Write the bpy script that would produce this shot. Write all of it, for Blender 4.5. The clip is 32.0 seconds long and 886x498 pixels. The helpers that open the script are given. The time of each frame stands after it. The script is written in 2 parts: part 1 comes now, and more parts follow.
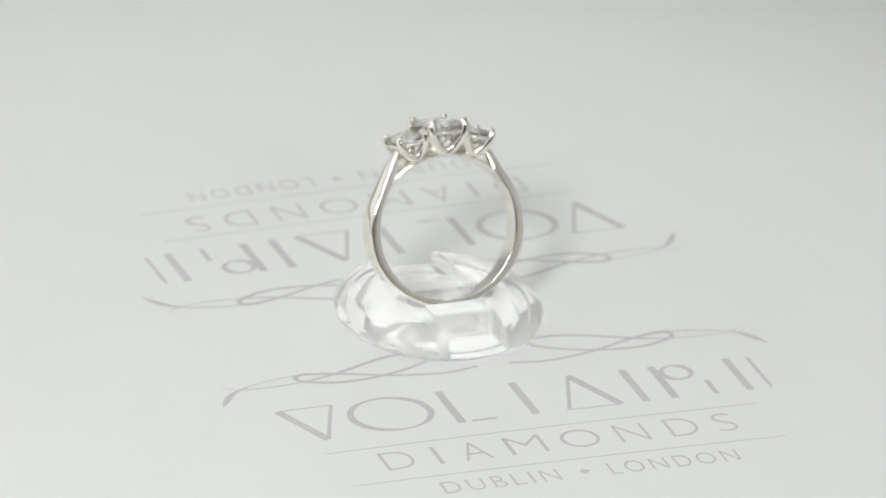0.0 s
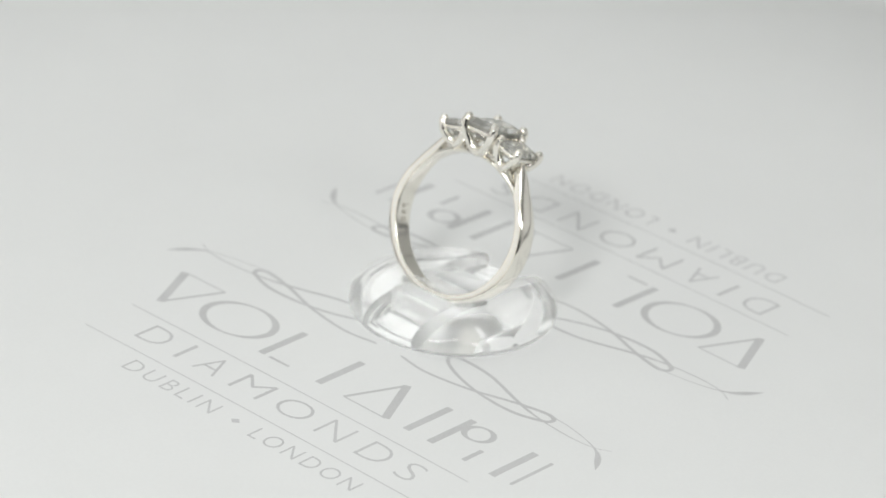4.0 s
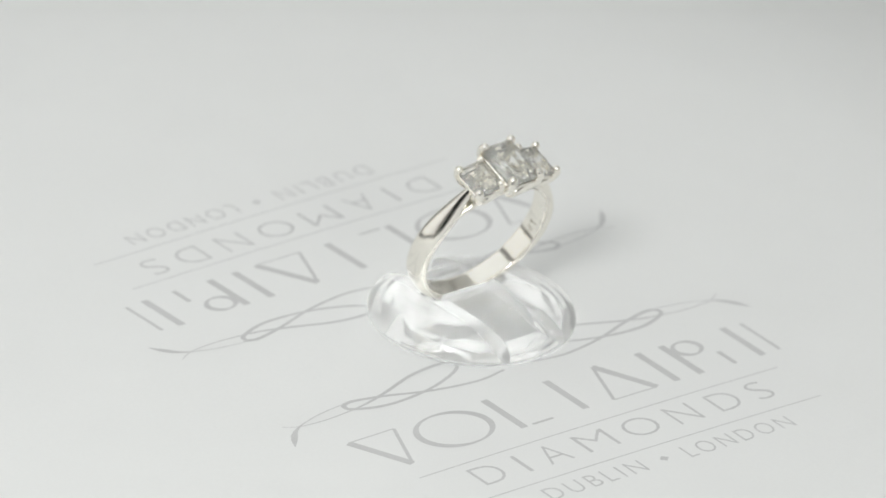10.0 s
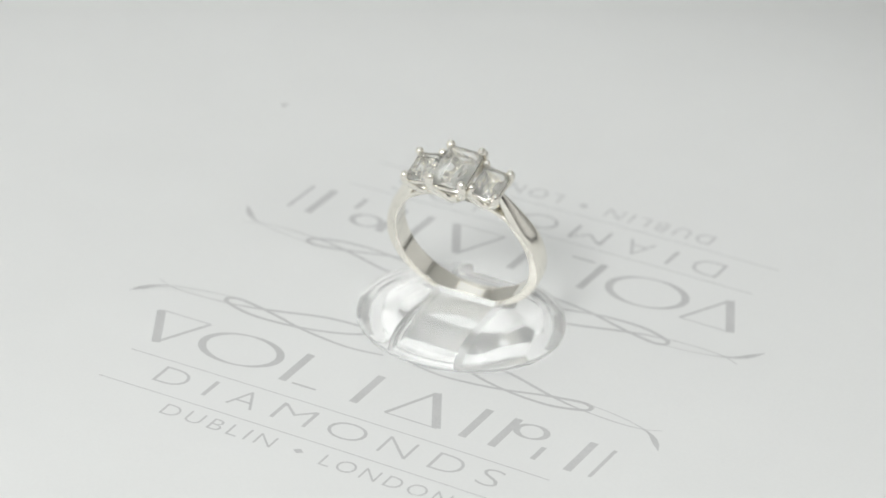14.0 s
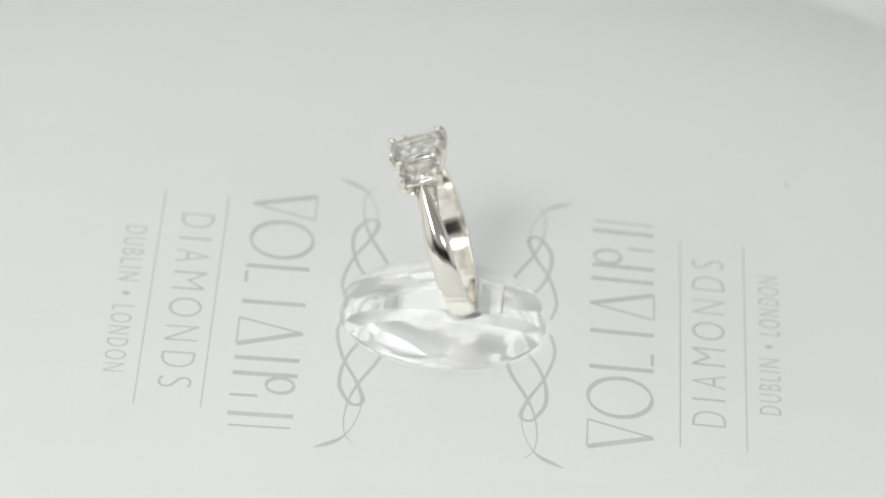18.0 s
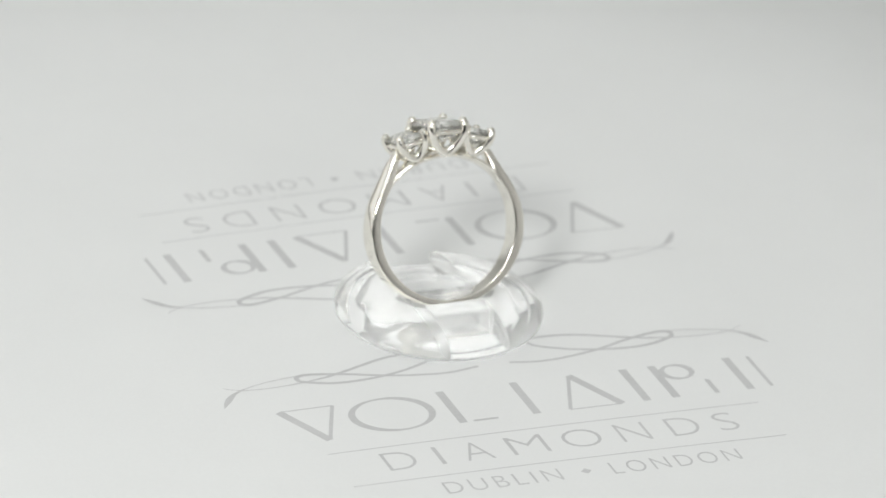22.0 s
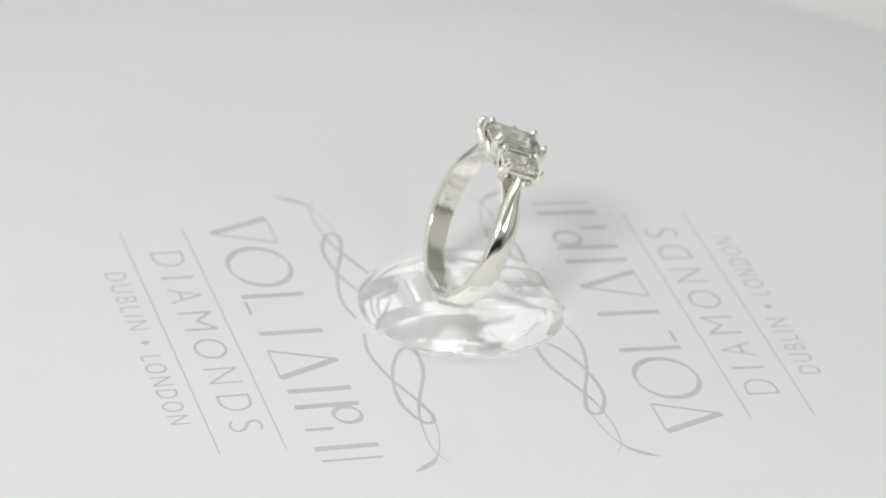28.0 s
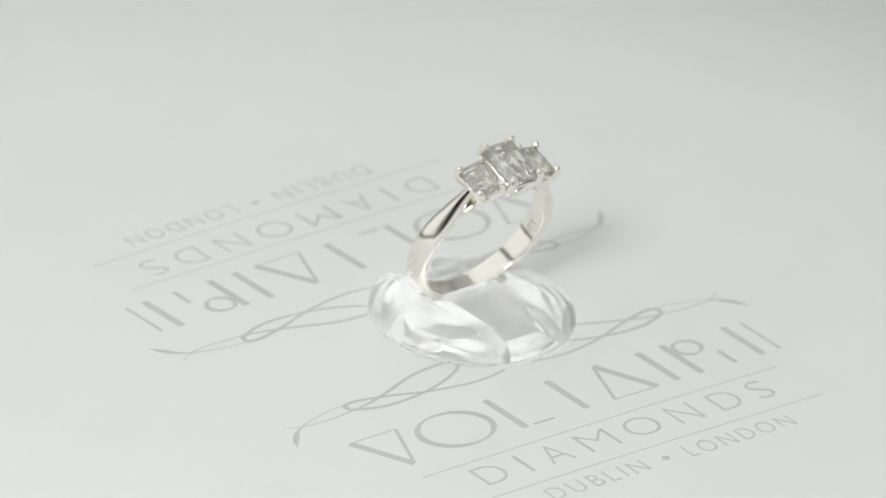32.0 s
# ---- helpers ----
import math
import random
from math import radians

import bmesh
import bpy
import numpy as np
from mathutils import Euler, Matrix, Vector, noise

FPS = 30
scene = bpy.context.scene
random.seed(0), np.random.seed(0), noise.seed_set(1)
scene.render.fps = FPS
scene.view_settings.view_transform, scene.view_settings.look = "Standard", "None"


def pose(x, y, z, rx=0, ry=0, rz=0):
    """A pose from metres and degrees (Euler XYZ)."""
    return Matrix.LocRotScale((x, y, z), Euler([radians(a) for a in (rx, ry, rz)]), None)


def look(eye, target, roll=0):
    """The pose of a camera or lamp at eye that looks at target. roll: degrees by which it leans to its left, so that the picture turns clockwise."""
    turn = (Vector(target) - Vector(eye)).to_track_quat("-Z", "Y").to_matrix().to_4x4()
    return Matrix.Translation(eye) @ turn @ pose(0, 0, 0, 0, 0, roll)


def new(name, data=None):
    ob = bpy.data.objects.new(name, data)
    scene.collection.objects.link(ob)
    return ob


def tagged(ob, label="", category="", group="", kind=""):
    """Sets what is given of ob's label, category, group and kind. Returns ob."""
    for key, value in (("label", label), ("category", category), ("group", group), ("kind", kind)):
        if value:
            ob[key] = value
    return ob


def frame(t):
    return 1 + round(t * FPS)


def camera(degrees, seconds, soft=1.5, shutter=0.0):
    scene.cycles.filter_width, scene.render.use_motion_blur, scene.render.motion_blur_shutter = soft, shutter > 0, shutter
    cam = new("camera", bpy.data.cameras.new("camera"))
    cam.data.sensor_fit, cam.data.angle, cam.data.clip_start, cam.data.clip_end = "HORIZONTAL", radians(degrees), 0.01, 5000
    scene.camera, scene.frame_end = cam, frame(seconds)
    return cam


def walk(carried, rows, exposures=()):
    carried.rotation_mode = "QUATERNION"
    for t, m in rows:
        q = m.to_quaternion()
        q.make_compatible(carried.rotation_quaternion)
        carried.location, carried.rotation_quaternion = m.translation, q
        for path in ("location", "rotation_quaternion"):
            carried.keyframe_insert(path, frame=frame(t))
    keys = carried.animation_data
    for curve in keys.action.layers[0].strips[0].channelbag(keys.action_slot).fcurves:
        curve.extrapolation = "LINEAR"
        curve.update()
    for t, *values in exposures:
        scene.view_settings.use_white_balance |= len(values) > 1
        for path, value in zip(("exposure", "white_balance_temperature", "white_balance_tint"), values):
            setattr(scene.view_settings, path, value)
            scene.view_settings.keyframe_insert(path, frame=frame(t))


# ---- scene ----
cam = camera(7.556, 32.0, soft=1.6)
EYE = (0.0, -0.7124, 0.36646)
AIM = (-0.0020, 0.0, 0.00929)
cam.data.dof.use_dof, cam.data.dof.focus_distance, cam.data.dof.aperture_fstop = True, 0.774, 32
SHOT = look(EYE, AIM, 4.856)
walk(cam, [(0, SHOT), (32, SHOT)])

# ---- light ----
world = bpy.data.worlds.new("world")
world.use_nodes = True
world.node_tree.nodes["Background"].inputs[0].default_value = (0.8, 0.85, 0.9, 1)
world.node_tree.nodes["Background"].inputs[1].default_value = 0.05
scene.world = world
scene.view_settings.exposure = 0.03


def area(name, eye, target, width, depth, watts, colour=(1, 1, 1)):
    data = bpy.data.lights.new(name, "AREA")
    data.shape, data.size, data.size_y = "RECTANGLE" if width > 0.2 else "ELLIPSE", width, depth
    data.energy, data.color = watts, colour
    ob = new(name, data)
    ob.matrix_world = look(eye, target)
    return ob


LAMP_RIGHT = (0.32, -0.60, 0.43)
LAMP_LEFT = (-0.16, -0.45, 0.37)
area("lamp_light", LAMP_RIGHT, (0, 0, 0), 0.13, 0.13, 0.42, (0.99, 1.0, 0.985))
area("lamp_light", LAMP_LEFT, (0, 0, 0), 0.13, 0.13, 1.45, (0.99, 1.0, 0.985))
# Unseen overhead panel, added for soft fill over the whole table.
area("ceiling_fill_glow", (-0.30, 0.0, 0.80), (-0.30, 0.0, 0), 0.8, 1.15, 1.36, (0.965, 1.0, 1.0))
# Unseen tubes, placed so the stand's tongue catches striped highlights.
TUBES = (-0.34, -0.44, -0.54)
for y in TUBES:
    area("tube_glow", (-0.10, y, 0.775), (-0.10, y, 0), 0.4, 0.012, 0.32, (0.97, 1.0, 1.0))

# Unseen side softboxes, added as fill to whiten reflections in metal and stones.
area("fill_softbox_glow", (-0.82, -0.3, 0.38), (0.0, -0.3, 0.38), 1.3, 0.7, 1.25, (1.0, 0.99, 0.955))
area("fill_softbox_glow", (0.82, -0.3, 0.38), (0.0, -0.3, 0.38), 1.3, 0.7, 0.35, (1.0, 0.985, 0.935))
# Unseen far-wall fill, added so acrylic and stones refract something bright.
area("fill_softbox_glow", (-0.10, 0.77, 0.50), (-0.10, 0.0, 0.50), 0.62, 0.42, 0.6, (0.98, 1.0, 0.98))

# ---- materials ----
MM = 0.001


def material(name, colour, rough=0.5, metal=0.0, grain=0.0, grain_scale=900, bump=0.0, bump_scale=1500, **more):
    m = bpy.data.materials.new(name)
    m.use_nodes = True
    t = m.node_tree
    b = t.nodes["Principled BSDF"]
    b.inputs["Base Color"].default_value = (*colour, 1)
    b.inputs["Roughness"].default_value = rough
    b.inputs["Metallic"].default_value = metal
    for key, value in more.items():
        b.inputs[key.replace("_", " ")].default_value = value
    where = t.nodes.new("ShaderNodeTexCoord")
    if grain:
        fine, broad = t.nodes.new("ShaderNodeTexNoise"), t.nodes.new("ShaderNodeTexNoise")
        fine.inputs["Scale"].default_value, fine.inputs["Detail"].default_value = grain_scale, 4
        broad.inputs["Scale"].default_value, broad.inputs["Detail"].default_value = grain_scale / 40, 3
        both = t.nodes.new("ShaderNodeMath")
        both.operation = "ADD"
        ramp = t.nodes.new("ShaderNodeMapRange")
        ramp.inputs["From Min"].default_value, ramp.inputs["From Max"].default_value = 0.5, 1.5
        ramp.inputs["To Min"].default_value, ramp.inputs["To Max"].default_value = 1 - grain, 1 + grain
        tint = t.nodes.new("ShaderNodeMix")
        tint.data_type, tint.blend_type = "RGBA", "MULTIPLY"
        tint.inputs["Factor"].default_value = 1
        tint.inputs["A"].default_value = (*colour, 1)
        for n in (fine, broad):
            t.links.new(where.outputs["Object"], n.inputs["Vector"])
        t.links.new(fine.outputs["Fac"], both.inputs[0])
        t.links.new(broad.outputs["Fac"], both.inputs[1])
        t.links.new(both.outputs[0], ramp.inputs["Value"])
        t.links.new(ramp.outputs["Result"], tint.inputs["B"])
        t.links.new(tint.outputs["Result"], b.inputs["Base Color"])
    if bump:
        relief, n = t.nodes.new("ShaderNodeBump"), t.nodes.new("ShaderNodeTexNoise")
        n.inputs["Scale"].default_value, n.inputs["Detail"].default_value = bump_scale, 5
        relief.inputs["Strength"].default_value, relief.inputs["Distance"].default_value = bump, 0.00005
        t.links.new(where.outputs["Object"], n.inputs["Vector"])
        t.links.new(n.outputs["Fac"], relief.inputs["Height"])
        t.links.new(relief.outputs["Normal"], b.inputs["Normal"])
    return m


def clear(name, ior, rough, colour, haze_fill, haze_fill_colour):
    """Clear glass with a share of white diffuse that paints in brightness; on acrylic also a dusty, scratched haziness.
    """
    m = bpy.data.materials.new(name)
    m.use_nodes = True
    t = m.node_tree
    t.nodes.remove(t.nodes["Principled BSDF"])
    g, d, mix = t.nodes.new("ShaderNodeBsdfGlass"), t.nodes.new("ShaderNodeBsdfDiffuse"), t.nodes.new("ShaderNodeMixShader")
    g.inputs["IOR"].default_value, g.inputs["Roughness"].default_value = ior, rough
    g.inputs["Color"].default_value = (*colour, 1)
    d.inputs["Color"].default_value = (*haze_fill_colour, 1)
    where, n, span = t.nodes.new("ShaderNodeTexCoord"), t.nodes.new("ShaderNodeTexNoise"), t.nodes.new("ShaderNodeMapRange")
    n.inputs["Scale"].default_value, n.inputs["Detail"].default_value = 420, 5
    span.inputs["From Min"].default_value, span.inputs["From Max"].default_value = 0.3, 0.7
    span.inputs["To Min"].default_value, span.inputs["To Max"].default_value = haze_fill * 0.85, haze_fill * 1.15
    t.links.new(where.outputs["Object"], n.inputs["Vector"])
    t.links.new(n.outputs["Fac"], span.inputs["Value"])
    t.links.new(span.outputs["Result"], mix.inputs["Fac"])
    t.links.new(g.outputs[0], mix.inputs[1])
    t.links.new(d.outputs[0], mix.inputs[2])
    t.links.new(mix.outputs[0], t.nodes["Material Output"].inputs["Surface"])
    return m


PAPER = material("white_paper", (0.80, 0.805, 0.80), 0.55, grain=0.02, grain_scale=2500, bump=0.25, bump_scale=4000)
INK = material("grey_ink", (0.58, 0.58, 0.58), 0.6, grain=0.12, grain_scale=3500)
GOLD = material("white_gold", (0.92, 0.893, 0.825), 0.13, 1.0, grain=0.03, grain_scale=1500, bump=0.05, bump_scale=900)
ENGRAVED = material("engraving", (0.42, 0.38, 0.30), 0.5, 0.8, grain=0.1)
# The white share brightens the stones in place of light they would return.
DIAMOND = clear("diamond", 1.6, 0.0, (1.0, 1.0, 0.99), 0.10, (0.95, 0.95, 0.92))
# Here it is dusty haziness plus painted lightening of dark refractions.
ACRYLIC = clear("clear_acrylic", 1.49, 0.035, (0.988, 0.989, 0.987), 0.19, (0.86, 0.86, 0.855))
PLASTIC = material("white_plastic", (0.82, 0.82, 0.82), 0.3, grain=0.02, grain_scale=300)
TABLE = material("white_laminate", (0.85, 0.85, 0.84), 0.4, grain=0.04, grain_scale=200)
WALL = material("white_wall_paint", (0.88, 0.88, 0.865), 0.8, grain=0.04, grain_scale=60, bump=0.2, bump_scale=300)
# For the added panel that the ring reflects as black.
DARK = material("matte_charcoal", (0.015, 0.015, 0.016), 0.9, grain=0.15, grain_scale=80)
SPECK = material("dark_fibre", (0.06, 0.055, 0.05), 0.8, grain=0.2)
STEEL = material("black_metal", (0.03, 0.03, 0.03), 0.4, 0.5, grain=0.1)


# ---- mesh tools ----
def meshed(name, verts, faces, mat, smooth=None):
    me = bpy.data.meshes.new(name)
    me.from_pydata([tuple(v) for v in verts], [], faces)
    me.materials.append(mat)
    bm = bmesh.new()
    bm.from_mesh(me)
    bmesh.ops.recalc_face_normals(bm, faces=bm.faces)
    bm.to_mesh(me)
    bm.free()
    if smooth is not None:
        me.shade_smooth()
        me.set_sharp_from_angle(angle=radians(smooth))
    return me


def part(name, me, parent, label=""):
    ob = new(name, me)
    ob.parent = parent
    if label:
        ob["label"] = label
    return ob


def box_mesh(name, lo, hi, mat, bevel=0.0):
    bm = bmesh.new()
    bmesh.ops.create_cube(bm, size=1)
    for v in bm.verts:
        v.co = [lo[i] + (v.co[i] + 0.5) * (hi[i] - lo[i]) for i in range(3)]
    if bevel:
        bmesh.ops.bevel(bm, geom=bm.edges[:], offset=bevel, segments=2, affect="EDGES")
    me = bpy.data.meshes.new(name)
    bm.to_mesh(me)
    bm.free()
    me.materials.append(mat)
    return me


def lathe(profile, steps):
    """Verts and faces of a turned body; the profile runs (radius, height) from the axis to the axis."""
    verts, faces, rows = [], [], []
    for r, z in profile:
        if r < 1e-7:
            rows.append([len(verts)] * steps)
            verts.append((0, 0, z))
        else:
            rows.append(list(range(len(verts), len(verts) + steps)))
            verts += [(r * math.cos(6.283185307 * k / steps), r * math.sin(6.283185307 * k / steps), z) for k in range(steps)]
    for a, b in zip(rows, rows[1:]):
        for k in range(steps):
            f = [a[k], a[(k + 1) % steps], b[(k + 1) % steps], b[k]]
            f = list(dict.fromkeys(f))
            if len(f) > 2:
                faces.append(f)
    return verts, faces


def spline(points, per=8):
    """A smooth line through the points."""
    p = [Vector(q) for q in points]
    p = [2 * p[0] - p[1]] + p + [2 * p[-1] - p[-2]]
    out = []
    for i in range(1, len(p) - 2):
        for k in range(per):
            s = k / per
            a, b, c, d = p[i - 1:i + 3]
            out.append(0.5 * (2 * b + (c - a) * s + (2 * a - 5 * b + 4 * c - d) * s * s + (3 * b - a - 3 * c + d) * s ** 3))
    return out + [p[-2]]


def tube(points, radii, sides=12):
    """A round bar with its own radius at each point and closed ends."""
    verts, faces = [], []
    n = len(points)
    up = Vector((0.13, 0.31, 0.94))
    for i, q in enumerate(points):
        d = (points[min(i + 1, n - 1)] - points[max(i - 1, 0)]).normalized()
        a = d.cross(up).normalized()
        b = d.cross(a)
        for k in range(sides):
            w = 6.283185307 * k / sides
            verts.append(q + radii[i] * (math.cos(w) * a + math.sin(w) * b))
    for i in range(n - 1):
        for k in range(sides):
            j = (k + 1) % sides
            faces.append((i * sides + k, i * sides + j, (i + 1) * sides + j, (i + 1) * sides + k))
    faces.append(tuple(range(sides)))
    faces.append(tuple(range((n - 1) * sides, n * sides)))
    return verts, faces


def ball(centre, radius, rings=8, sides=14):
    prof = [(radius * math.sin(math.pi * i / rings), -radius * math.cos(math.pi * i / rings)) for i in range(rings + 1)]
    prof[0], prof[-1] = (0, -radius), (0, radius)
    v, f = lathe(prof, sides)
    return [Vector(q) + Vector(centre) for q in v], f


def gather(*pieces):
    verts, faces = [], []
    for v, f in pieces:
        k = len(verts)
        verts += list(v)
        faces += [tuple(i + k for i in q) for q in f]
    return verts, faces


# ---- the room around the table ----
def build_room():
    table = tagged(new("table", box_mesh("table", (-0.74, -0.45, -0.05), (0.74, 0.8, -0.0225), TABLE, 0.004)),
                   "white laminate tabletop under the turntable", "table")
    for x in (-0.68, 0.68):
        for y in (-0.39, 0.74):
            part("leg", box_mesh("leg", (x - 0.025, y - 0.025, -0.76), (x + 0.025, y + 0.025, -0.05), TABLE, 0.003), table)
    tagged(new("floor", box_mesh("floor", (-0.9, -1.2, -0.82), (0.9, 0.85, -0.76), TABLE)), "pale room floor", "floor", kind="structure")
    walls = (("wall_north", (-0.9, 0.85, -0.76), (0.9, 0.9, 0.85)), ("wall_west", (-0.95, -1.2, -0.76), (-0.9, 0.85, 0.85)),
             ("wall_east", (0.9, -1.2, -0.76), (0.95, 0.85, 0.85)), ("wall_south", (-0.9, -1.25, -0.76), (0.9, -1.2, 0.85)))
    for name, lo, hi in walls:
        tagged(new(name, box_mesh(name, lo, hi, WALL)), "plain white studio wall", "wall", kind="structure")
    tagged(new("ceiling", box_mesh("ceiling", (-0.9, -1.2, 0.85), (0.9, 0.85, 0.9), WALL)), "white studio ceiling", "ceiling", kind="structure")
    # Unseen panel, added so flat faces of the ring mirror something dark.
    tagged(new("dark_reflection_panel", box_mesh("dark_reflection_panel", (-0.72, -1.198, 0.06), (0.72, -1.17, 0.44), DARK, 0.004)), "unseen black panel added to give the ring dark reflections", "cloth panel")
    # Body of the added overhead fill, with holders for its tubes.
    panel = tagged(new("ceiling_fill", box_mesh("ceiling_fill", (-0.42, -0.6, -0.02), (0.42, 0.6, 0.02), PLASTIC, 0.003)), "large white ceiling panel added unseen for fill light", "lamp")
    panel.matrix_world = pose(-0.30, 0.0, 0.829)
    for y in TUBES:
        part("tube_holder", box_mesh("tube_holder", (-0.01, y - 0.012, -0.03), (0.41, y + 0.012, -0.0195), PLASTIC), panel)
    # Housing of the added far-wall fill light, out of view.
    box = tagged(new("softbox"), "small unseen softbox added on the far wall to brighten the acrylic", "softbox", "softboxes")
    box.matrix_world = pose(-0.10, 0.812, 0.50)
    part("shell", box_mesh("shell", (-0.35, -0.036, -0.25), (0.35, 0.036, 0.25), STEEL, 0.004), box)
    part("diffuser", box_mesh("diffuser", (-0.33, -0.039, -0.23), (0.33, -0.037, 0.23), PLASTIC), box)
    # Housings for the two added side fill lights, out of view.
    for side in (-1, 1):
        box = tagged(new("softbox"), "wide unseen softbox added to brighten reflections in the ring", "softbox", "softboxes")
        box.matrix_world = pose(side * 0.862, -0.3, 0.38)
        part("shell", box_mesh("shell", (-0.036, -0.68, -0.38), (0.036, 0.68, 0.38), STEEL, 0.004), box)
        part("diffuser", box_mesh("diffuser", (-side * 0.038 - 0.001, -0.66, -0.36), (-side * 0.038 + 0.001, 0.66, 0.36), PLASTIC), box)
    for spot in (LAMP_RIGHT, LAMP_LEFT):
        lamp = tagged(new("studio_lamp"), "small black studio lamp on a tall stand", "lamp", "studio lamps")
        lamp.matrix_world = pose(spot[0], spot[1], -0.76)
        head = part("housing", box_mesh("housing", (-0.06, -0.06, 0.005), (0.06, 0.06, 0.03), STEEL, 0.004), lamp)
        head.matrix_basis = pose(-spot[0], -spot[1], 0.76) @ look(spot, (0, 0, 0))
        rise = spot[2] + 0.76
        v, f = tube([Vector((0.02, -0.05, 0)), Vector((0.02, -0.05, rise * 0.5)), Vector((0.01, -0.05, rise + 0.02))], [0.008] * 3)
        part("stand_pole", meshed("stand_pole", v, f, STEEL, 40), lamp)
        v, f = lathe([(0, 0), (0.09, 0), (0.09, 0.01), (0, 0.014)], 32)
        part("stand_foot", meshed("stand_foot", [(q[0] + 0.02, q[1] - 0.05, q[2]) for q in v], f, STEEL, 40), lamp)


# ---- turntable and printed sheet ----
SPIN = []           # the things that turn, each with its resting pose on the turntable


def turning(ob, m=Matrix()):
    SPIN.append((ob, m))
    return ob


def build_turntable():
    prof = [(0, -22.5), (73, -22.5), (75, -22), (75, -3.4), (74.2, -2.3), (73, -1.95), (0, -1.95)]
    v, f = lathe([(r * MM, z * MM) for r, z in prof], 96)
    turning(tagged(new("turntable", meshed("turntable", v, f, PLASTIC, 40)), "round white display turntable under a printed sheet", "turntable"))


def ribbon(name, points, widths, closed=False, z=0.012):
    """A flat printed stroke along the points, in millimetres."""
    p = [Vector((q[0], q[1])) for q in points]
    n = len(p)
    verts, faces = [], []
    for i in range(n):
        a, b = (p[i - 1], p[(i + 1) % n]) if closed else (p[max(i - 1, 0)], p[min(i + 1, n - 1)])
        d = (b - a).normalized()
        w = widths[i] / 2 if isinstance(widths, (list, tuple)) else widths / 2
        side = Vector((-d.y, d.x)) * w
        h = (z + 0.02 * i / n) * MM
        verts += [((p[i] + side).x * MM, (p[i] + side).y * MM, h), ((p[i] - side).x * MM, (p[i] - side).y * MM, h)]
    for i in range(n if closed else n - 1):
        j = (i + 1) % n
        faces.append((2 * i, 2 * i + 1, 2 * j + 1, 2 * j))
    return meshed(name, verts, faces, INK)


def printed_frame(name, corners, strokes):
    """A plain outline with straight sides, each with its own stroke; joined into one mark."""
    bm = bmesh.new()
    n = len(corners)
    for i in range(n):
        a, b = Vector(corners[i]), Vector(corners[(i + 1) % n])
        if not strokes[i]:
            continue
        d = (b - a).normalized()
        s = Vector((-d.y, d.x)) * strokes[i] / 2
        z = (0.012 + 0.004 * i) * MM
        bm.faces.new([bm.verts.new(((q.x) * MM, (q.y) * MM, z)) for q in (a - s, b - s, b + s, a + s)])
    me = bpy.data.meshes.new(name)
    bm.to_mesh(me)
    bm.free()
    me.materials.append(INK)
    return me


def oval(cx, cy, rx, ry, thin, thick, name="printed_mark"):
    pts, wid = [], []
    for k in range(56):
        a = 6.283185307 * k / 56
        pts.append((cx + rx * math.cos(a), cy + ry * math.sin(a)))
        wid.append(thin + (thick - thin) * abs(math.cos(a - 0.25)) ** 1.5)
    return ribbon(name, pts, wid, True)


def word(name, text, lo, hi, z=0.015, mat=None, space=1.25, thin=0.010):
    """Lettering in the built-in font, filling the box from lo to hi in millimetres."""
    cu = bpy.data.curves.new(name, "FONT")
    cu.body, cu.space_character, cu.resolution_u, cu.offset = text, space, 4, -thin
    ob = bpy.data.objects.new(name, cu)
    scene.collection.objects.link(ob)
    bpy.context.view_layer.update()
    me = bpy.data.meshes.new_from_object(ob.evaluated_get(bpy.context.evaluated_depsgraph_get()))
    bpy.data.objects.remove(ob)
    xs, ys = [v.co.x for v in me.vertices], [v.co.y for v in me.vertices]
    for v in me.vertices:
        v.co = ((lo[0] + (v.co.x - min(xs)) / (max(xs) - min(xs)) * (hi[0] - lo[0])) * MM,
                (lo[1] + (v.co.y - min(ys)) / (max(ys) - min(ys)) * (hi[1] - lo[1])) * MM, z * MM)
    me.name = name
    me.materials.clear()
    me.materials.append(mat or INK)
    return me


def letters(name, text, spans, low, high):
    """A word set wide: each letter fills its own span between the two heights, in millimetres."""
    verts, faces = [], []
    for sign, (x0, x1) in zip(text, spans):
        me = word(name, sign, (x0, low), (x1, high), thin=0.018)
        k = len(verts)
        verts += [tuple(v.co) for v in me.vertices]
        faces += [tuple(i + k for i in p.vertices) for p in me.polygons]
        bpy.data.meshes.remove(me)
    return meshed(name, verts, faces, INK)


def curl(x, y):
    """How far the paper lies above or below flat, from a slight diagonal curl; metres."""
    c = min(1.0, 0.044 / max(1e-6, math.hypot(x, y))) / MM
    x, y = x * c, y * c
    return (-0.00105 * x + 0.00376 * y + (-0.234 * x * x - 0.26 * y * y + 0.419 * x * y) / 1000) * MM


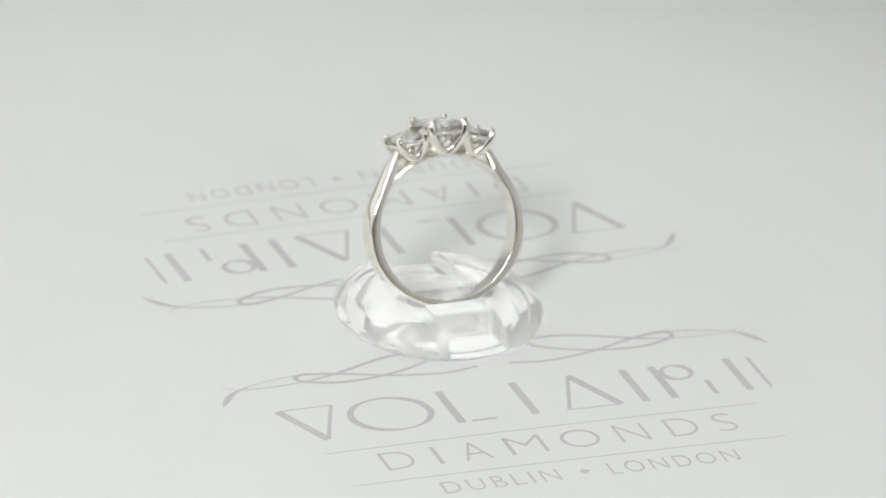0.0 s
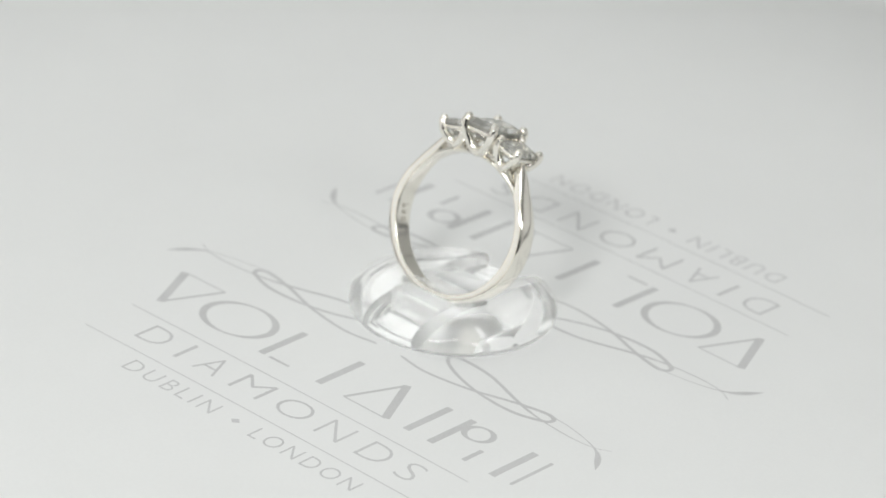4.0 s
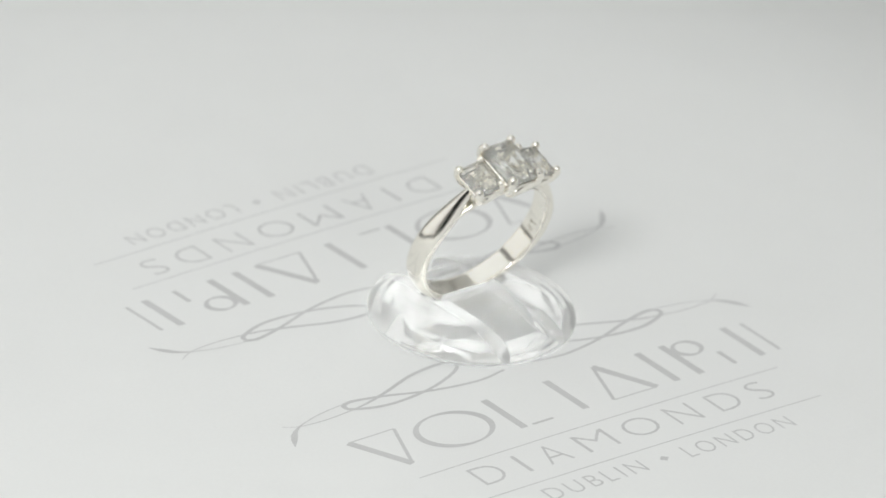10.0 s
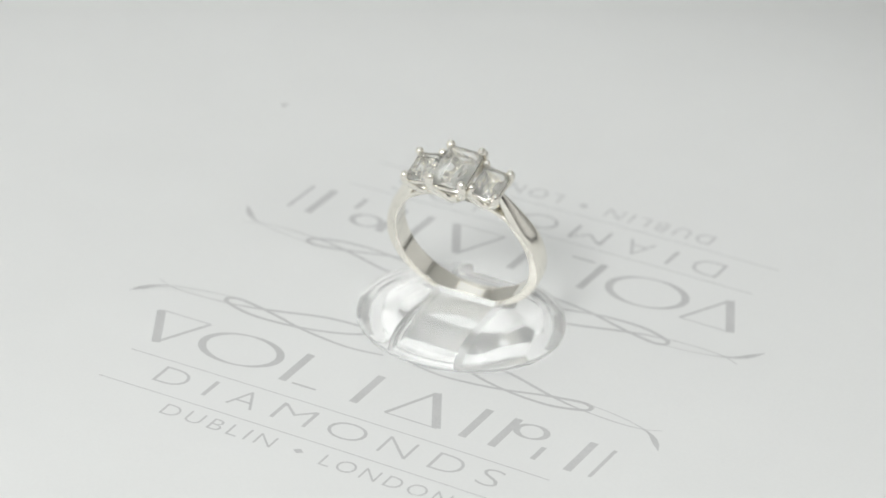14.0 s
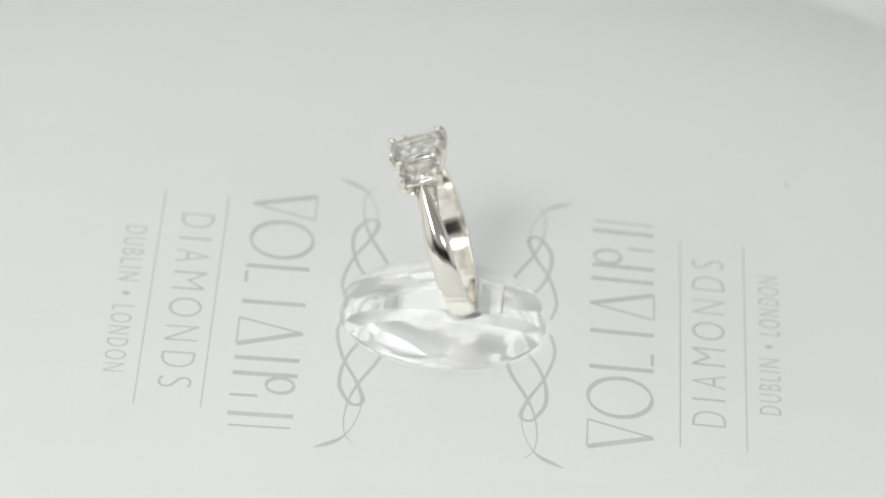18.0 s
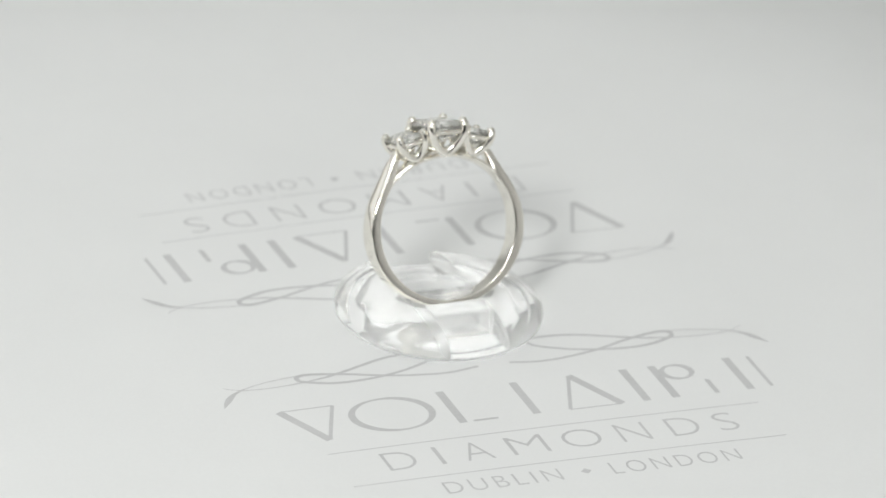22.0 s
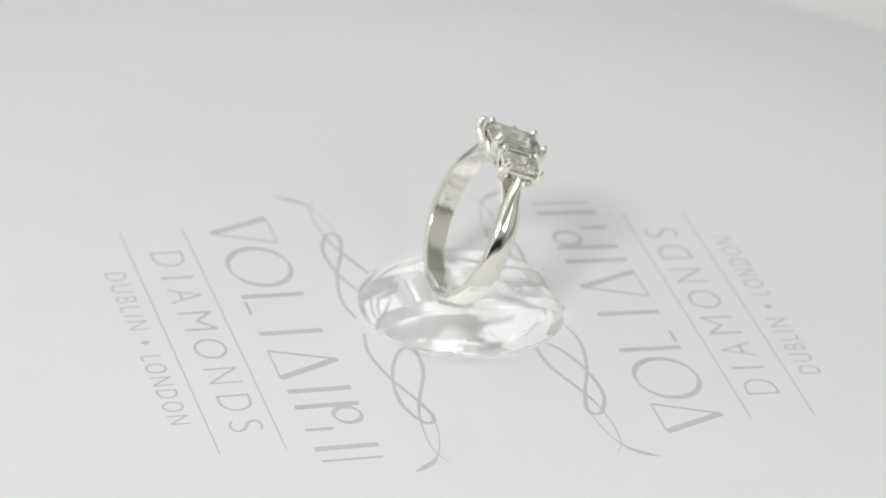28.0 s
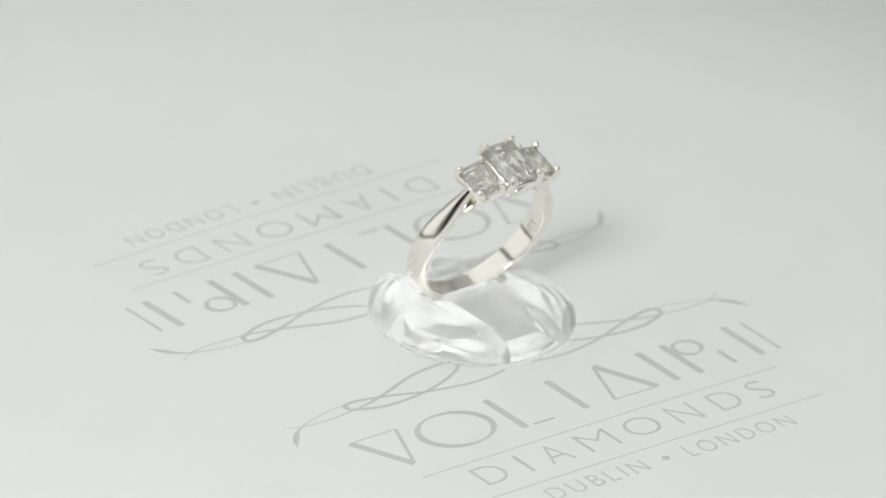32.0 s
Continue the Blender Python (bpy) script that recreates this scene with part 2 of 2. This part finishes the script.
def build_emblem(sheet, m):
    """One printed emblem: a flourish, two rows of plain shapes between hairlines, and the names of two cities."""
    def put(name, me, label="", size=1.0772):
        for v in me.vertices:                       # the print follows the slight curl of the sheet
            q = m @ Vector((v.co.x * size, v.co.y * size, v.co.z))
            v.co = (q.x, q.y, q.z + curl(q.x, q.y))
        part(name, me, sheet, label)
    top, low = -15.45, -22.55
    mid = (top + low) / 2

    def bar(x0, y0, x1, y1, stroke):
        put("printed_mark", printed_frame("printed_mark", [(x0, y0), (x1, y1)], [stroke, 0]))
    put("printed_mark", printed_frame("printed_mark", [(-27.1, top), (-23.95, low), (-20.9, top)], [1.0, 0.42, 0.2]))
    put("printed_mark", oval(-15.3, mid + 0.1, 4.5, 3.5, 0.3, 0.9))
    bar(-8.4, top, -8.4, low, 0.95)
    bar(-7.2, low + 0.15, -4.3, low + 0.15, 0.35)
    bar(0.3, top, 0.3, low, 0.95)
    put("printed_mark", printed_frame("printed_mark", [(7.0, top), (4.2, low), (10.4, low)], [0.42, 0.2, 1.0]))
    bar(13.45, top, 13.45, low, 0.95)
    bar(16.95, top, 16.95, low, 0.95)
    put("printed_mark", oval(19.3, mid + 1.75, 1.7, 1.5, 0.3, 0.75))
    bar(21.9, mid - 0.5, 21.9, low, 0.6)
    bar(26.0, top, 26.0, low, 0.95)
    bar(28.6, top - 0.2, 28.6, low + 0.2, 0.45)
    put("printed_word", letters("printed_word", "DIAMONDS", ((-20.15, -16.6), (-14.15, -13.65), (-11.2, -7.95), (-5.75, -1.45), (0.55, 5.05), (7.15, 10.6), (13.15, 16.7), (18.75, 21.2)), -30.5, -26.8), "wide-set grey printed word DIAMONDS")
    for v in (-25.5, -32.75):
        put("printed_rule", ribbon("printed_rule", [(-25.4 + 50.8 * k / 32, v) for k in range(33)], 0.15), "thin grey printed hairline")
    put("printed_word", word("printed_word", "DUBLIN", (-16.0, -36.6), (-2.55, -34.2)), "small grey printed city name DUBLIN")
    put("printed_word", word("printed_word", "LONDON", (3.3, -36.7), (18.5, -34.3)), "small grey printed city name LONDON")
    put("printed_dot", ribbon("printed_dot", [(-0.2, -35.4), (0.4, -35.4), (1.0, -35.4)], [0.05, 1.1, 0.05]))
    loop = spline([(2.0, -11.9), (6.6, -12.5), (12.8, -11.55), (18.2, -9.8), (22.2, -8.85), (23.7, -9.0), (24.1, -9.6), (23.5, -10.4), (20.0, -11.6), (15.6, -11.6),
                   (11.2, -10.75), (7.4, -9.2), (6.0, -7.8), (7.2, -6.9), (12.1, -7.25), (18.0, -9.2), (22.2, -10.3), (27.4, -10.8), (31.2, -10.5), (33.3, -9.5)])
    tail = spline([(34.9, -14.1), (33.8, -12.5), (32.6, -11.2), (31.0, -10.3), (28.6, -9.55), (25.8, -9.05), (22.6, -8.8)])
    for side in (1, -1):
        n = len(loop)
        wl = [float(np.interp(i / n, (0, 0.1, 0.3, 0.5, 0.68, 0.8, 0.86, 1), (0.36, 0.42, 0.62, 0.42, 0.5, 0.45, 0.2, 0.1))) for i in range(n)]
        put("printed_flourish", ribbon("printed_flourish", [(side * q[0], q[1]) for q in loop], wl), "curling grey printed flourish", 1.0016)
        n = len(tail)
        wt = [float(np.interp(i / n, (0, 0.12, 0.22, 0.4, 0.55, 1), (0.06, 0.7, 0.8, 0.3, 0.13, 0.13))) for i in range(n)]
        put("printed_flourish", ribbon("printed_flourish", [(side * p[0], p[1]) for p in tail], wt, z=0.04), "curling grey printed flourish", 1.0016)


def build_sheet():
    bm = bmesh.new()
    bmesh.ops.create_grid(bm, x_segments=60, y_segments=80, size=0.5)
    bmesh.ops.solidify(bm, geom=bm.faces[:], thickness=0.0003)
    top = max(v.co.z for v in bm.verts)
    for v in bm.verts:
        x, y = v.co.x * 0.240, v.co.y * 0.336
        v.co = (x, y, v.co.z - top - 2.6 * max(0.0, math.hypot(x, y) - 0.074) ** 2)
    bmesh.ops.rotate(bm, verts=bm.verts, cent=(0, 0, 0), matrix=Matrix.Rotation(radians(140), 3, "Z"))
    for v in bm.verts:
        v.co.z += curl(v.co.x, v.co.y)
    me = bpy.data.meshes.new("paper_sheet")
    bm.to_mesh(me)
    bm.free()
    me.shade_smooth()
    me.set_sharp_from_angle(angle=radians(40))
    me.materials.append(PAPER)
    sheet = turning(tagged(new("paper_sheet", me), "white paper sheet with two grey printed emblems", "paper"))
    build_emblem(sheet, pose(0.242 * MM, 0.301 * MM, 0, 0, 0, 0.731))
    build_emblem(sheet, pose(0.845 * MM, 1.152 * MM, 0, 0, 0, 180.719))


# ---- ring stand ----
RING = pose(-1.58 * MM, 1.70 * MM, 11.83 * MM, 0, 0, 1.94) @ pose(0, 0, 0, -21.28, 0, 0) @ pose(0, 0, 0, 0, 1.12, 0)


def cut(target, tool, how):
    """The mesh of target after a boolean with tool; both helpers are removed."""
    mod = target.modifiers.new("cut", "BOOLEAN")
    mod.operation, mod.object, mod.solver = how, tool, "EXACT"
    bpy.context.view_layer.update()
    me = bpy.data.meshes.new_from_object(target.evaluated_get(bpy.context.evaluated_depsgraph_get()))
    target.modifiers.clear()
    target.data = me
    bpy.data.objects.remove(tool)


def prism(name, profile, sides, mat):
    """A block with a straight profile of (y, z) in millimetres; sides(y) gives its two x limits."""
    v, n = [], len(profile)
    for k in (0, 1):
        v += [(sides(y)[k] * MM, y * MM, z * MM) for y, z in profile]
    f = [tuple(range(n)), tuple(range(n, 2 * n))] + [(i, (i + 1) % n, n + (i + 1) % n, n + i) for i in range(n)]
    return new(name, meshed(name, v, f, mat))


def rounded(ob, width):
    """Softens the sharp edges of a moulded piece."""
    bm = bmesh.new()
    bm.from_mesh(ob.data)
    edges = [e for e in bm.edges if len(e.link_faces) == 2 and e.calc_face_angle() > 0.5]
    bmesh.ops.bevel(bm, geom=edges, offset=width * MM, segments=2, affect="EDGES", clamp_overlap=True)
    bm.to_mesh(ob.data)
    bm.free()


def build_stand():
    cx, cy = -1.55, 1.3
    stand = turning(tagged(new("ring_stand"), "clear domed acrylic ring stand with a gripping tongue, on printed paper", "ring stand"))
    lean = radians(-21.28)

    def leaned(y, z):
        """From the ring's own plane to the stand, in millimetres."""
        return 1.70 + math.cos(lean) * y - math.sin(lean) * z, 11.83 + math.sin(lean) * y + math.cos(lean) * z

    def groove(y, grow=0.0):
        return -5.5 - 0.065 * y - grow, 2.4 - 0.03 * y + grow

    def slot():
        """The gap round the lower part of the ring, wider towards its mouth."""
        prof = [(0, -1.5), (8.62, -1.5), (8.62, -1.42), (10.25, -1.42), (10.25, 1.42), (8.62, 1.42), (8.62, 1.5), (0, 1.5)]
        dv, df = lathe([(r * MM, z * MM) for r, z in prof], 96)
        tool = new("slot_tool", meshed("slot_tool", dv, df, ACRYLIC))
        tool.matrix_world = RING @ pose(0, 0, 0, 90, 0, 0)
        return tool

    prof = [(0, -0.03), (9.9, -0.03), (10.2, 0.35), (10.7, 0.4), (11.0, -0.03), (11.55, -0.03), (12.05, 0.25), (12.42, 0.75), (12.52, 1.3), (12.42, 1.85), (12.05, 2.4), (11.4, 2.9), (10.45, 3.3), (9.2, 3.6), (7.4, 3.85), (0, 4.1)]
    v, f = lathe([(r * MM, z * MM) for r, z in prof], 96)
    dome = part("body", meshed("body", [(q[0] + cx * MM, q[1] + cy * MM, q[2]) for q in v], f, ACRYLIC, 30), stand)
    cut(dome, prism("groove_tool", [(-16, 0.62), (16, 0.62), (16, 9), (-16, 9)], lambda y: groove(y, 0.08), ACRYLIC), "DIFFERENCE")
    mouth = lathe([(r * MM, z * MM) for r, z in [(0, -2.6), (8.4, -2.6), (9.6, -2.0), (10.2, -1.5), (10.35, 0), (10.2, 1.5), (9.6, 1.9), (8.4, 2.3), (0, 2.3)]], 96)
    tool = new("mouth_tool", meshed("mouth_tool", *mouth, ACRYLIC))
    tool.matrix_world = RING @ pose(0, 0, 0, 90, 0, 0)
    cut(dome, tool, "DIFFERENCE")

    dice = random.Random(11)                        # uneven shallow facets moulded into the underside
    tiers, verts, faces, n = ((9.9, -0.2), (9.1, 0.22), (7.3, 0.32), (5.0, 0.32), (2.4, 0.32)), [], [], 11
    for r, z in tiers:
        for k in range(n):
            a = 6.283185307 * (k + dice.uniform(-0.3, 0.3)) / n
            q = r + dice.uniform(-0.5, 0.3)
            verts.append((q * math.cos(a) * MM, q * math.sin(a) * MM, (z + (dice.uniform(-0.2, 0.2) if z > 0 else 0)) * MM))
    for i in range(len(tiers) - 1):
        for k in range(n):
            a, b, c, d = i * n + k, i * n + (k + 1) % n, (i + 1) * n + (k + 1) % n, (i + 1) * n + k
            faces += [(a, b, c), (a, c, d)]
    verts.append((0, 0, 0.3 * MM))
    faces += [(4 * n + k, 4 * n + (k + 1) % n, 5 * n) for k in range(n)] + [tuple(range(n))]
    tool = new("hollow_tool", meshed("hollow_tool", verts, faces, ACRYLIC))
    tool.matrix_world = pose(cx * MM, cy * MM, 0)
    cut(dome, tool, "DIFFERENCE")

    base = 0.68
    tongue = prism("tongue", [leaned(1.5, -11.8)[:1] + (base,), (8.55, base), (8.1, 1.2), (7.6, 1.75), (7.05, 2.25), (6.4, 2.68), (5.9, 2.9), leaned(2.4, -7.3), leaned(1.5, -7.6), leaned(1.5, -8.1)], groove, ACRYLIC)
    lip = prism("lip_tool", [leaned(-1.6, -8.2), leaned(3.0, -8.2), leaned(3.0, -7.7), leaned(-1.3, -7.7), leaned(-1.6, -7.85)], lambda y: (-4.4, 0.9), ACRYLIC)
    cut(tongue, lip, "UNION")
    stop = prism("stop", [(-5.7, base), (-4.2, base), leaned(-1.5, -10.9), leaned(-1.5, -8.95), (-5.5, 4.05), (-5.7, 3.85)], groove, ACRYLIC)
    for ob in (tongue, stop):
        cut(ob, slot(), "DIFFERENCE")
        ob.parent = stand
        rounded(ob, 0.14)
    for ob in (dome, tongue, stop):
        ob.data.set_sharp_from_angle(angle=radians(25))
        ob.visible_shadow = False


# ---- the ring ----
def eased(x, xs, ys, reach):
    """A line through the given points with its corners rounded off."""
    return sum(float(np.interp(x + reach * k / 4, xs, ys)) * (5 - abs(k)) for k in range(-4, 5)) / 25


def band():
    """The shank: wide and softly peaked at the bottom, narrowing to a ridge where it rises to the side stones."""
    verts, faces, rows = [], [], 0
    steps = 120
    sect = 14
    for i in range(steps + 1):
        a = radians(-151 + 302 * i / steps)          # from the bottom
        turn = abs(math.degrees(a))
        inner = 8.70 + 1.75 * max(0.0, (turn - 133) / 18) ** 1.1
        outer = eased(turn, (-25, 0, 25, 50, 75, 95, 112, 122, 130, 136, 142, 147, 151, 160), (9.62, 9.55, 9.62, 9.85, 10.08, 10.15, 10.1, 10.06, 10.18, 10.46, 10.82, 11.13, 11.38, 11.95), 9)
        half = eased(turn, (0, 55, 80, 114, 126, 140, 151, 165), (1.30, 1.36, 1.42, 1.44, 1.30, 0.90, 0.52, 0.1), 10)
        peak = 0.06 + 0.40 * eased(turn, (60, 80, 118, 140), (0, 0.12, 0.95, 1.0), 12)
        ring = []
        for k in range(sect):
            s = -1 + 2 * k / (sect - 1)
            ring.append((s * half * (1 - 0.03 * abs(s) ** 6), outer - peak * abs(s) ** 1.4 - 0.17 * abs(s) ** 7))
        wall = half * 0.985
        low = outer - peak - 0.17
        near = [(wall, low - 0.08), (wall, inner + 0.17), (wall - 0.012, inner + 0.10), (wall - 0.05, inner + 0.04), (wall - 0.11, inner + 0.005), (wall - 0.18, inner), (wall * 0.5, inner)]
        ring += near + [(0, inner)] + [(-y, r) for y, r in reversed(near)]
        rows = len(ring)
        for y, r in ring:
            verts.append((r * math.sin(a) * MM, y * MM, -r * math.cos(a) * MM))
    for i in range(steps):
        for k in range(rows):
            j = (k + 1) % rows
            faces.append((i * rows + k, i * rows + j, (i + 1) * rows + j, (i + 1) * rows + k))
    faces.append(tuple(range(rows)))
    faces.append(tuple(range(steps * rows, (steps + 1) * rows)))
    return meshed("band", verts, faces, GOLD, 35)


def bridge():
    """The thin rail that carries the inner circle on under the stones."""
    verts, faces = [], []
    n, steps = 10, 60
    for i in range(steps + 1):
        a = radians(-58 + 116 * i / steps)
        mid = 8.66 + 0.36 * (abs(a) / radians(58)) ** 2
        half = 1.12 + 0.42 * max(0.0, math.cos(a * 1.7)) ** 2
        for k in range(n):
            w = 6.283185307 * k / n
            y, r = half * math.copysign(abs(math.cos(w)) ** 0.6, math.cos(w)), mid + 0.38 * math.copysign(abs(math.sin(w)) ** 0.7, math.sin(w))
            verts.append((r * math.sin(a) * MM, y * MM, r * math.cos(a) * MM))
    for i in range(steps):
        for k in range(n):
            j = (k + 1) % n
            faces.append((i * n + k, i * n + j, (i + 1) * n + j, (i + 1) * n + k))
    faces += [tuple(range(n)), tuple(range(steps * n, (steps + 1) * n))]
    return meshed("bridge", verts, faces, GOLD, 40)


def step_cut(name, sx, sy, corner, height, seed):
    """A step-cut stone with a plain table, crown steps, a girdle and a pavilion of many small facets."""
    dice = random.Random(seed)
    levels = [(0.60, 0.24), (0.74, 0.20), (0.88, 0.12), (0.99, 0.03), (1.0, 0.015), (1.0, -0.03), (0.86, -0.24), (0.68, -0.42), (0.48, -0.57), (0.27, -0.67), (0.06, -0.73)]
    verts, faces = [], []
    n = 0
    for i, (s, z) in enumerate(levels):
        x, y = sx / 2, sy / 2
        if i > 5:                                   # uneven pavilion steps
            s, z = s + dice.uniform(-0.03, 0.03), z + dice.uniform(-0.03, 0.03)
        shrink = (1 - s) * min(x, y)
        x, y, c = x - shrink, y - shrink, corner * s
        bends = ((x, -y + c), (x, y - c), (x - c, y), (-x + c, y), (-x, y - c), (-x, -y + c), (-x + c, -y), (x - c, -y))
        line = []
        for k in range(8):
            p, q = Vector(bends[k]), Vector(bends[(k + 1) % 8])
            cuts = (4, 1, 3, 1)[k % 4]
            line += [p.lerp(q, j / cuts) for j in range(cuts)]
        n = len(line)
        loose = 0.03 if i < 4 else 0.0 if i < 6 else 0.09 * min(sx, 4) / 4
        for p in line:
            verts.append(((p.x + dice.uniform(-loose, loose)) * MM, (p.y + dice.uniform(-loose, loose)) * MM, (z * height + dice.uniform(-loose, loose)) * MM))
    for i in range(len(levels) - 1):
        for k in range(n):
            j = (k + 1) % n
            a, b, c, d = i * n + k, i * n + j, (i + 1) * n + j, (i + 1) * n + k
            if i < 5:
                faces.append((a, b, c, d))
            else:                                   # triangular facets, turned about from one to the next
                faces += [(a, b, c), (a, c, d)] if (i + k) % 2 else [(a, b, d), (b, c, d)]
    faces.append(tuple(range(n)))
    faces.append(tuple(range((len(levels) - 1) * n, len(levels) * n)))
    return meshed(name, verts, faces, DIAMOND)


def setting(sx, sy, tip, base, thick):
    """Claw baskets: on each long side two wires that part at the rail and rise in a V into two claws with domed tips."""
    out = []
    rise = tip - base
    for y in (-1, 1):
        for x in (-1, 1):
            steps = ((-0.03, 0.60, 0.0), (0.34, 0.66, 0.10), (0.59, 0.74, 0.24), (0.84, 0.88, 0.44), (0.98, 0.99, 0.66), (1.03, 1.02, 0.90), (0.97, 0.97, 1.0))
            line = spline([(p * x * sx * MM, q * y * sy * MM, (base + h * rise) * MM) for p, q, h in steps], 5)
            n = len(line)
            rad = [thick * float(np.interp(i / n, (0, 0.45, 0.8, 1), (1.2, 1.12, 1.0, 0.84))) * MM for i in range(n)]
            out.append(gather(tube(line, rad, 16), ball(line[-1], thick * 1.04 * MM, 10, 18)))
    return out


def build_ring():
    ring = turning(tagged(new("diamond_ring"), "polished white gold ring with three step-cut diamonds", "ring"), RING)
    shank = part("band", band(), ring, "polished white gold band tapering to a ridge")
    part("bridge", bridge(), ring)
    me = word("hallmark", "750", (-1.1, -0.45), (1.1, 0.45), 0, ENGRAVED)
    for v in me.vertices:
        a = radians(-77) + v.co.x / (8.68 * MM)
        v.co = (8.68 * MM * math.sin(a), -v.co.y, -8.68 * MM * math.cos(a))
    part("hallmark", me, shank, "small stamped hallmark reading 750")
    stones = ((0.0, 12.2, 0, 2.08, 2.99, 0.42, -3.25, 4.6, 6.35, 0.53), (-4.3, 10.97, -13, 1.6, 2.17, 0.38, -2.5, 3.45, 4.6, 0.48), (4.3, 10.97, 13, 1.6, 2.17, 0.38, -2.5, 3.45, 4.6, 0.48))
    for x, z, lean, px, py, tip, base, sx, sy, thick in stones:
        m = pose(x * MM, 0, z * MM, 0, lean, 0)
        centre = abs(x) < 0.1
        gem = part("centre_diamond" if centre else "side_diamond", step_cut("diamond", sx, sy, 0.62 if centre else 0.5, 2.6 if centre else 2.0, 3 + int(x * 10)), ring,
                   "clear step-cut rectangular diamond")
        gem.matrix_basis = m
        for v, f in setting(px, py, tip, base, thick):
            part("claw", meshed("claw", v, f, GOLD, 40), ring).matrix_basis = m
        gx, gy, gz, cut_off = sx * 0.47, sy * 0.47, -0.75 if centre else -0.55, 0.45
        bends = ((gx, -gy + cut_off), (gx, gy - cut_off), (gx - cut_off, gy), (-gx + cut_off, gy), (-gx, gy - cut_off), (-gx, -gy + cut_off), (-gx + cut_off, -gy), (gx - cut_off, -gy), (gx, -gy + cut_off))
        rail = [Vector((q[0] * MM, q[1] * MM, gz * MM)) for q in bends]
        v, f = tube(rail, [0.26 * MM] * len(rail), 10)
        part("gallery_rail", meshed("gallery_rail", v, f, GOLD, 40), ring).matrix_basis = m


def build_lint():
    for x, y, turn, size in ((44.6, -39.9, 30, 0.3), (0.25, 0.55, 70, 0.18)):
        line = spline([(-size * MM, 0, 0.1 * MM), (-0.3 * size * MM, 0.2 * size * MM, 0.2 * MM), (0.4 * size * MM, -0.1 * size * MM, 0.15 * MM), (size * MM, 0.1 * size * MM, 0.1 * MM)], 4)
        v, f = tube(line, [0.05 * MM] * len(line), 6)
        turning(tagged(new("lint_fibre", meshed("lint_fibre", v, f, SPECK, 40)), "tiny dark lint fibre on white paper", "lint"), pose(x * MM, y * MM, 0, 0, 0, turn))


def motions():
    """The turntable goes round clockwise at an even pace and carries all that stands on it."""
    for ob, m in SPIN:
        walk(ob, [(t, pose(0, 0, 0, 0, 0, 24.0 - 16.347 * t) @ m) for t in range(33)])


build_room()
build_turntable()
build_sheet()
build_stand()
build_ring()
build_lint()
motions()
